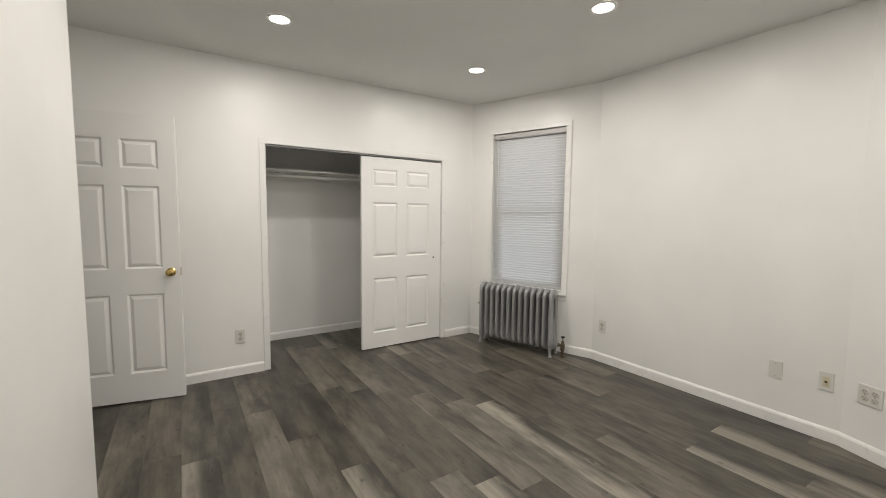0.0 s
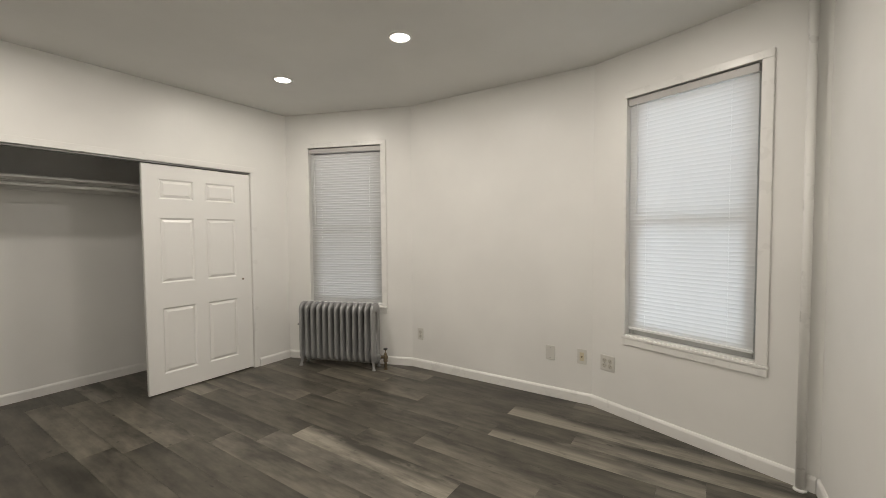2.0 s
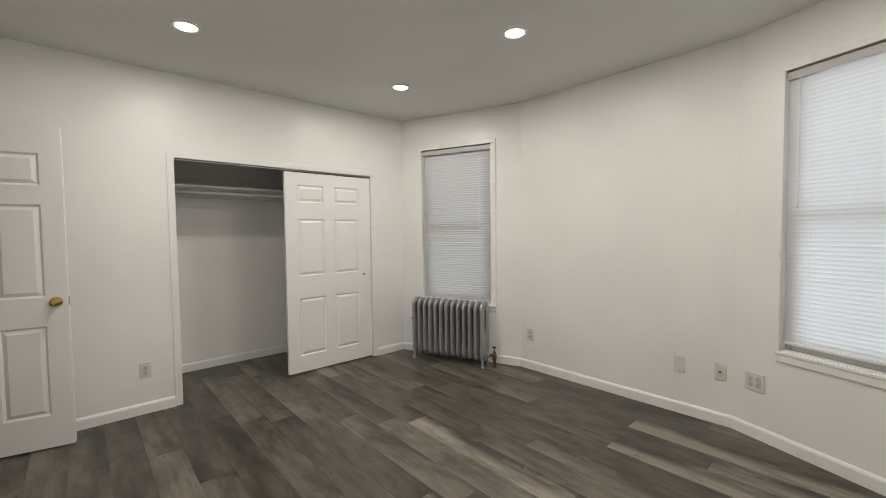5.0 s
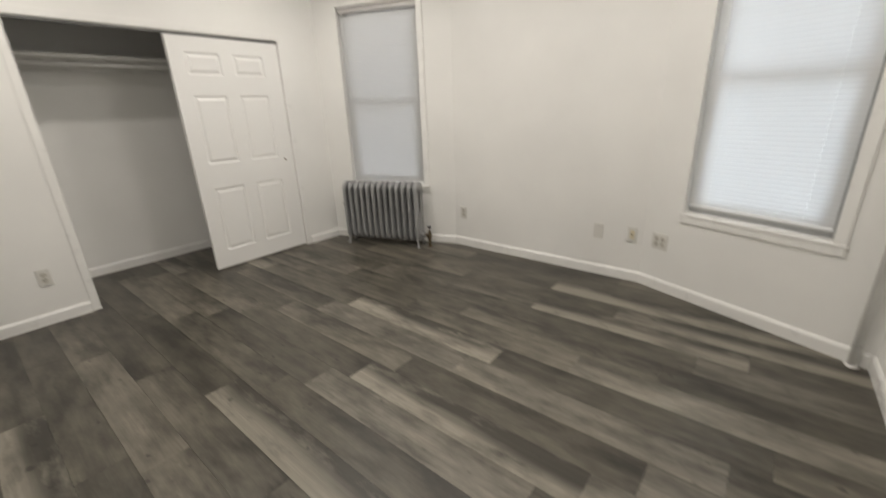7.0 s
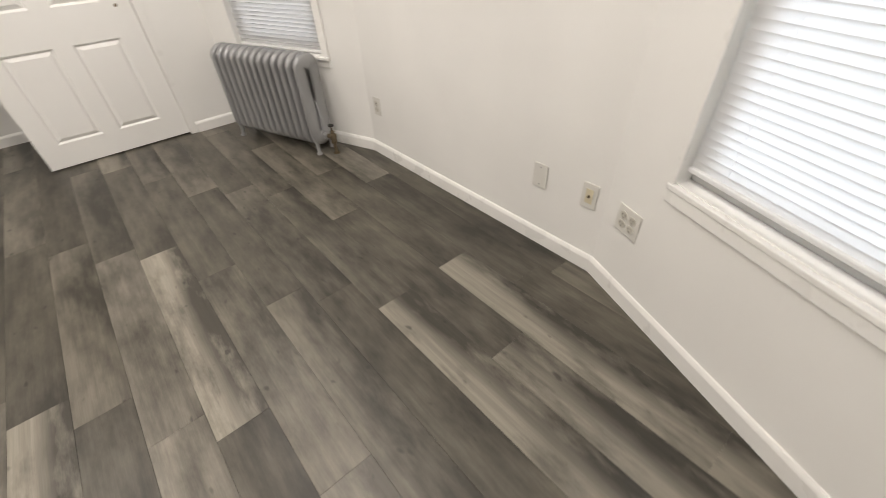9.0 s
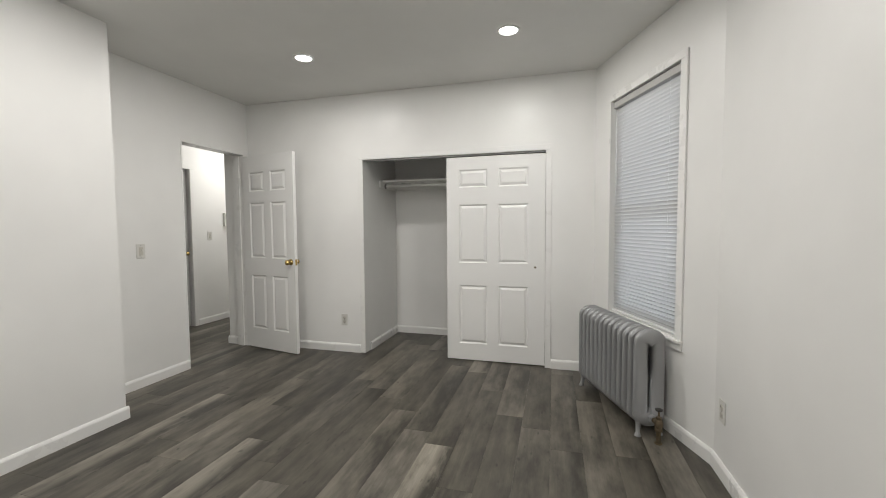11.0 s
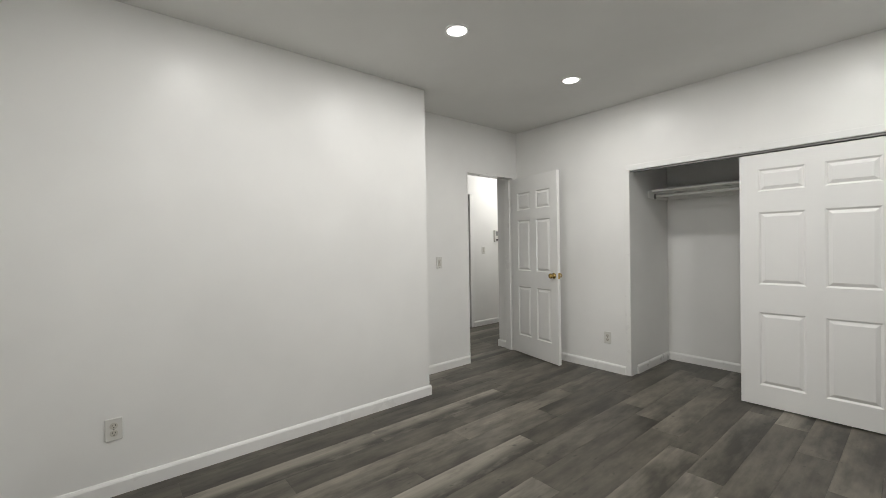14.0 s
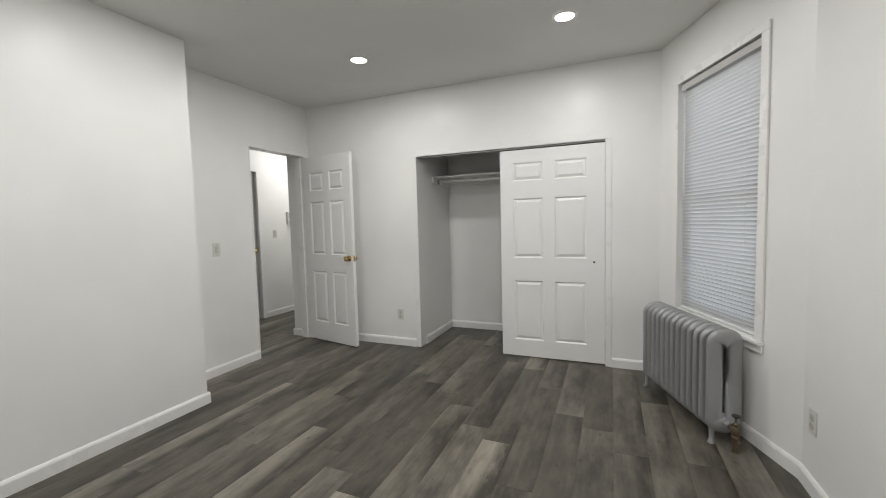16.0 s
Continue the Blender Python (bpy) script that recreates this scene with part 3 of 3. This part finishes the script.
def socket(root, x, z):
    """One receptacle face with two slots and an earth hole."""
    bm = lathe([(0.0172, 0.0062), (0.0172, 0.0092), (0.0155, 0.0098)], 20, "Y", (x, 0, z))
    face = part("receptacle", bm, RECEPT, root)
    part("slot", box(x - 0.0078, x - 0.0055, 0.0095, 0.0102, z - 0.001, z + 0.0075), SLOT, face)
    part("slot", box(x + 0.0055, x + 0.0078, 0.0095, 0.0102, z - 0.001, z + 0.0075), SLOT, face)
    part("slot", lathe([(0.0027, 0.0095), (0.0027, 0.0102)], 10, "Y", (x, 0, z - 0.008)), SLOT, face)


def screw(root, x, z):
    part("screw", lathe([(0.0032, 0.0062), (0.003, 0.0074)], 10, "Y", (x, 0, z)), STEEL, root)


def outlet(p, q, s, z, label="white duplex power outlet low on the wall"):
    root = plate_root("wall_outlet", p, q, s, z, label, category="outlet", group="power outlets")
    socket(root, 0, 0.0195)
    socket(root, 0, -0.0195)
    screw(root, 0, 0)
    return root


def switch(p, q, s, z, label):
    root = plate_root("light_switch", p, q, s, z, label, category="light switch", group="light switches")
    part("rocker", box(-0.0165, 0.0165, 0.006, 0.0095, -0.033, 0.033, 0.0015), RECEPT, root)
    part("toggle", box(-0.005, 0.005, 0.0097, 0.0185, 0.0, 0.016, 0.0015), PLASTIC, root)
    screw(root, 0, 0.048)
    screw(root, 0, -0.048)
    return root


outlet(P_K, P_R1, 2.60 - 0.188, 0.332)
outlet(P_BC, P_AB, 2.265 - 0.62, 0.339)
outlet(P_BUMP, P_D0, 1.976 + 0.115, 0.346)
outlet(P_D0, P_CD, 1.60 + 0.514, 0.36)
blank = plate_root("blank_plate", P_BC, P_AB, 0.95 - 0.62, 0.362, "blank white cover plate low on the wall", 0.074, 0.118)
screw(blank, 0, 0.042)
screw(blank, 0, -0.042)
coax = plate_root("cable_plate", P_BC, P_AB, 0.697 - 0.62, 0.368, "white cable plate with ivory insert and socket")
part("insert", box(-0.0165, 0.0165, 0.006, 0.0085, -0.033, 0.033, 0.001), IVORY, coax, "ivory insert")
part("coax_socket", lathe([(0.0065, 0.0085), (0.0065, 0.010), (0.0048, 0.0105), (0.0048, 0.017)], 12, "Y"), OLD_BRASS, coax, "brass cable socket")
quad = plate_root("double_outlet", P_CD, P_BC, 1.191, 0.363, "white two-gang plate with four sockets", 0.118, 0.116, "outlet", "power outlets")
for dx in (-0.023, 0.023):
    socket(quad, dx, 0.0195)
    socket(quad, dx, -0.0195)
    screw(quad, dx, 0)
switch(P_R1, P_R0, 3.68 - 2.457, 1.10, "white light switch beside the open doorway")
switch((HX, HY1), (HX, HY0), HY1 - 4.445, 1.18, "white light switch on the bright hall wall")
inter = thing("intercom", side((HX, HY1), (HX, HY0)) @ Matrix.Translation((HY1 - 4.735, 0, 1.40)), "white wall intercom box in the hall", "intercom")
part("housing", box(-0.055, 0.055, 0.0005, 0.038, -0.09, 0.10, 0.006), PLASTIC, inter)
part("speaker_panel", box(-0.038, 0.038, 0.0382, 0.0405, 0.01, 0.08, 0.001), STEEL, inter, "grey speaker panel")
part("button", box(-0.03, 0.03, 0.0382, 0.043, -0.07, -0.045, 0.001), SLOT, inter, "dark button strip")


# ---- recessed lights ----
def downlight(x, y, watts, label="round white recessed ceiling light, switched on"):
    root = thing("recessed_light", Matrix.Translation((x, y, CEIL)), label, "ceiling light", "recessed lights")
    bm = bmesh.new()
    prof = [(0.078, -0.0005), (0.078, -0.003), (0.073, -0.006), (0.063, -0.007), (0.060, -0.004)]
    n = 32
    rings = [[bm.verts.new((r * math.cos(2 * math.pi * i / n), r * math.sin(2 * math.pi * i / n), z)) for i in range(n)] for r, z in prof]
    for a, b in zip(rings, rings[1:]):
        for i in range(n):
            bm.faces.new((a[i], a[(i + 1) % n], b[(i + 1) % n], b[i]))
    part("trim_ring", bm, TRIM, root, smooth=True)
    part("lens", lathe([(0.060, -0.0006), (0.060, -0.0025), (0.057, -0.003)], 32), DIFFUSER, root, "glowing round lens")
    la = bpy.data.lights.new("downlight", "AREA")
    la.shape, la.size, la.energy, la.color, la.spread = "DISK", 0.115, watts, LAMP_COLOR, radians(180)
    ob = new("bulb", la)
    ob.parent = root
    ob.matrix_basis = Matrix.Translation((0, 0, -0.012))
    return root


for x, y in ((0.375, 2.79), (1.955, 2.79), (0.372, 1.556), (1.94, 1.55), (0.375, 0.36), (1.99, 0.39)):
    downlight(x, y, LAMP_WATTS if y > 1 else (0.74 if x < 1 else 0.85) * LAMP_WATTS)
# hall lamp is an addition, placed out of sight to make the hall bright
for y in (4.7,):
    downlight(-1.68, y, HALL_WATTS, "unseen recessed light added to brighten the hall")

# ---- floor ----
floor = part("floor", box(-3.1, 3.4, -0.95, 5.6, -0.12, -0.0045), SUBFLOOR)
tagged(floor, "grey wood-look plank floor in staggered rows", "floor", kind="structure")
PW, PL, X0 = 0.178, 1.22, 1.181
JOINT = {-4: -0.465, -3: -0.653, -2: 0.425, -1: 0.28, 0: 0.125, 1: -0.12, 2: -0.25, 3: -0.62, 4: 0.22, 5: 0.087, 6: -0.13, 7: -0.63, 8: -0.11, 9: -0.42}
TONE = {(-4, 0): 2, (-4, 1): 3, (-3, 0): 2, (-3, 1): 0, (-2, 0): 2, (-2, -1): 1, (-1, 0): 3, (-1, 1): 0, (-1, -1): 2, (0, 0): 0, (0, -1): 2, (0, 1): 1,
        (1, 0): 2, (1, 1): 2, (1, -1): 1, (2, 0): 0, (2, 1): 3, (2, -1): 1, (3, 0): 2, (3, 1): 1, (3, 2): 0, (4, 0): 1, (4, 1): 0, (4, -1): 0,
        (5, -1): 2, (5, 0): 0, (5, 1): 1, (6, 0): 3, (6, 1): 1, (6, -1): 1, (7, 0): 3, (7, 1): 0, (7, 2): 1, (8, 0): 3, (8, 1): 0, (8, 2): 1, (9, 2): 2, (9, 1): 0,
        (-4, 2): 0, (-3, 2): 1, (-2, 1): 0, (-2, 2): 1, (-1, 2): 1, (0, 2): 0, (1, 2): 1, (2, 2): 0, (4, 2): 1, (5, 2): 0, (6, 2): 1}
plank_cache = {}


def plank_mesh(y_len, tone):
    key = (round(y_len, 3), tone)
    if key not in plank_cache:
        g = 0.0002
        plank_cache[key] = mesh_of("plank", box(g, PW - g, g, y_len - g, -0.004, 0.0, 0.0005, 1), PLANKS[tone])
    return plank_cache[key]


def lay(k, j, y0, y1):
    tone = TONE.get((k, j), rng.choices((0, 1, 2, 3), (0.40, 0.46, 0.05, 0.09))[0])
    ob = new("plank", plank_mesh(y1 - y0, tone))
    ob.parent = floor
    ob.matrix_basis = Matrix.Translation((X0 + k * PW, y0, 0))


rng = random.Random(11)
for k in range(-13, 12):
    x = X0 + k * PW
    off = JOINT.get(k, rng.uniform(-0.8, 0.4))
    if x > 2.35:
        lo, hi = -0.72, 3.75
    elif x > 0.2:
        lo, hi = -0.72, 4.56
    elif x > -0.75:
        lo, hi = -0.72, 3.75
    else:
        continue
    for j in range(-2, 5):
        y0, y1 = max(off + j * PL, lo), min(off + (j + 1) * PL, hi)
        if y1 - y0 > 0.02:
            lay(k, j, y0, y1)
for k in range(-20, -10):
    off = rng.uniform(-0.8, 0.4)
    for j in range(1, 6):
        y0, y1 = max(off + j * PL, 1.95), min(off + (j + 1) * PL, 5.42)
        if y1 - y0 > 0.02:
            lay(k, j, y0, y1)
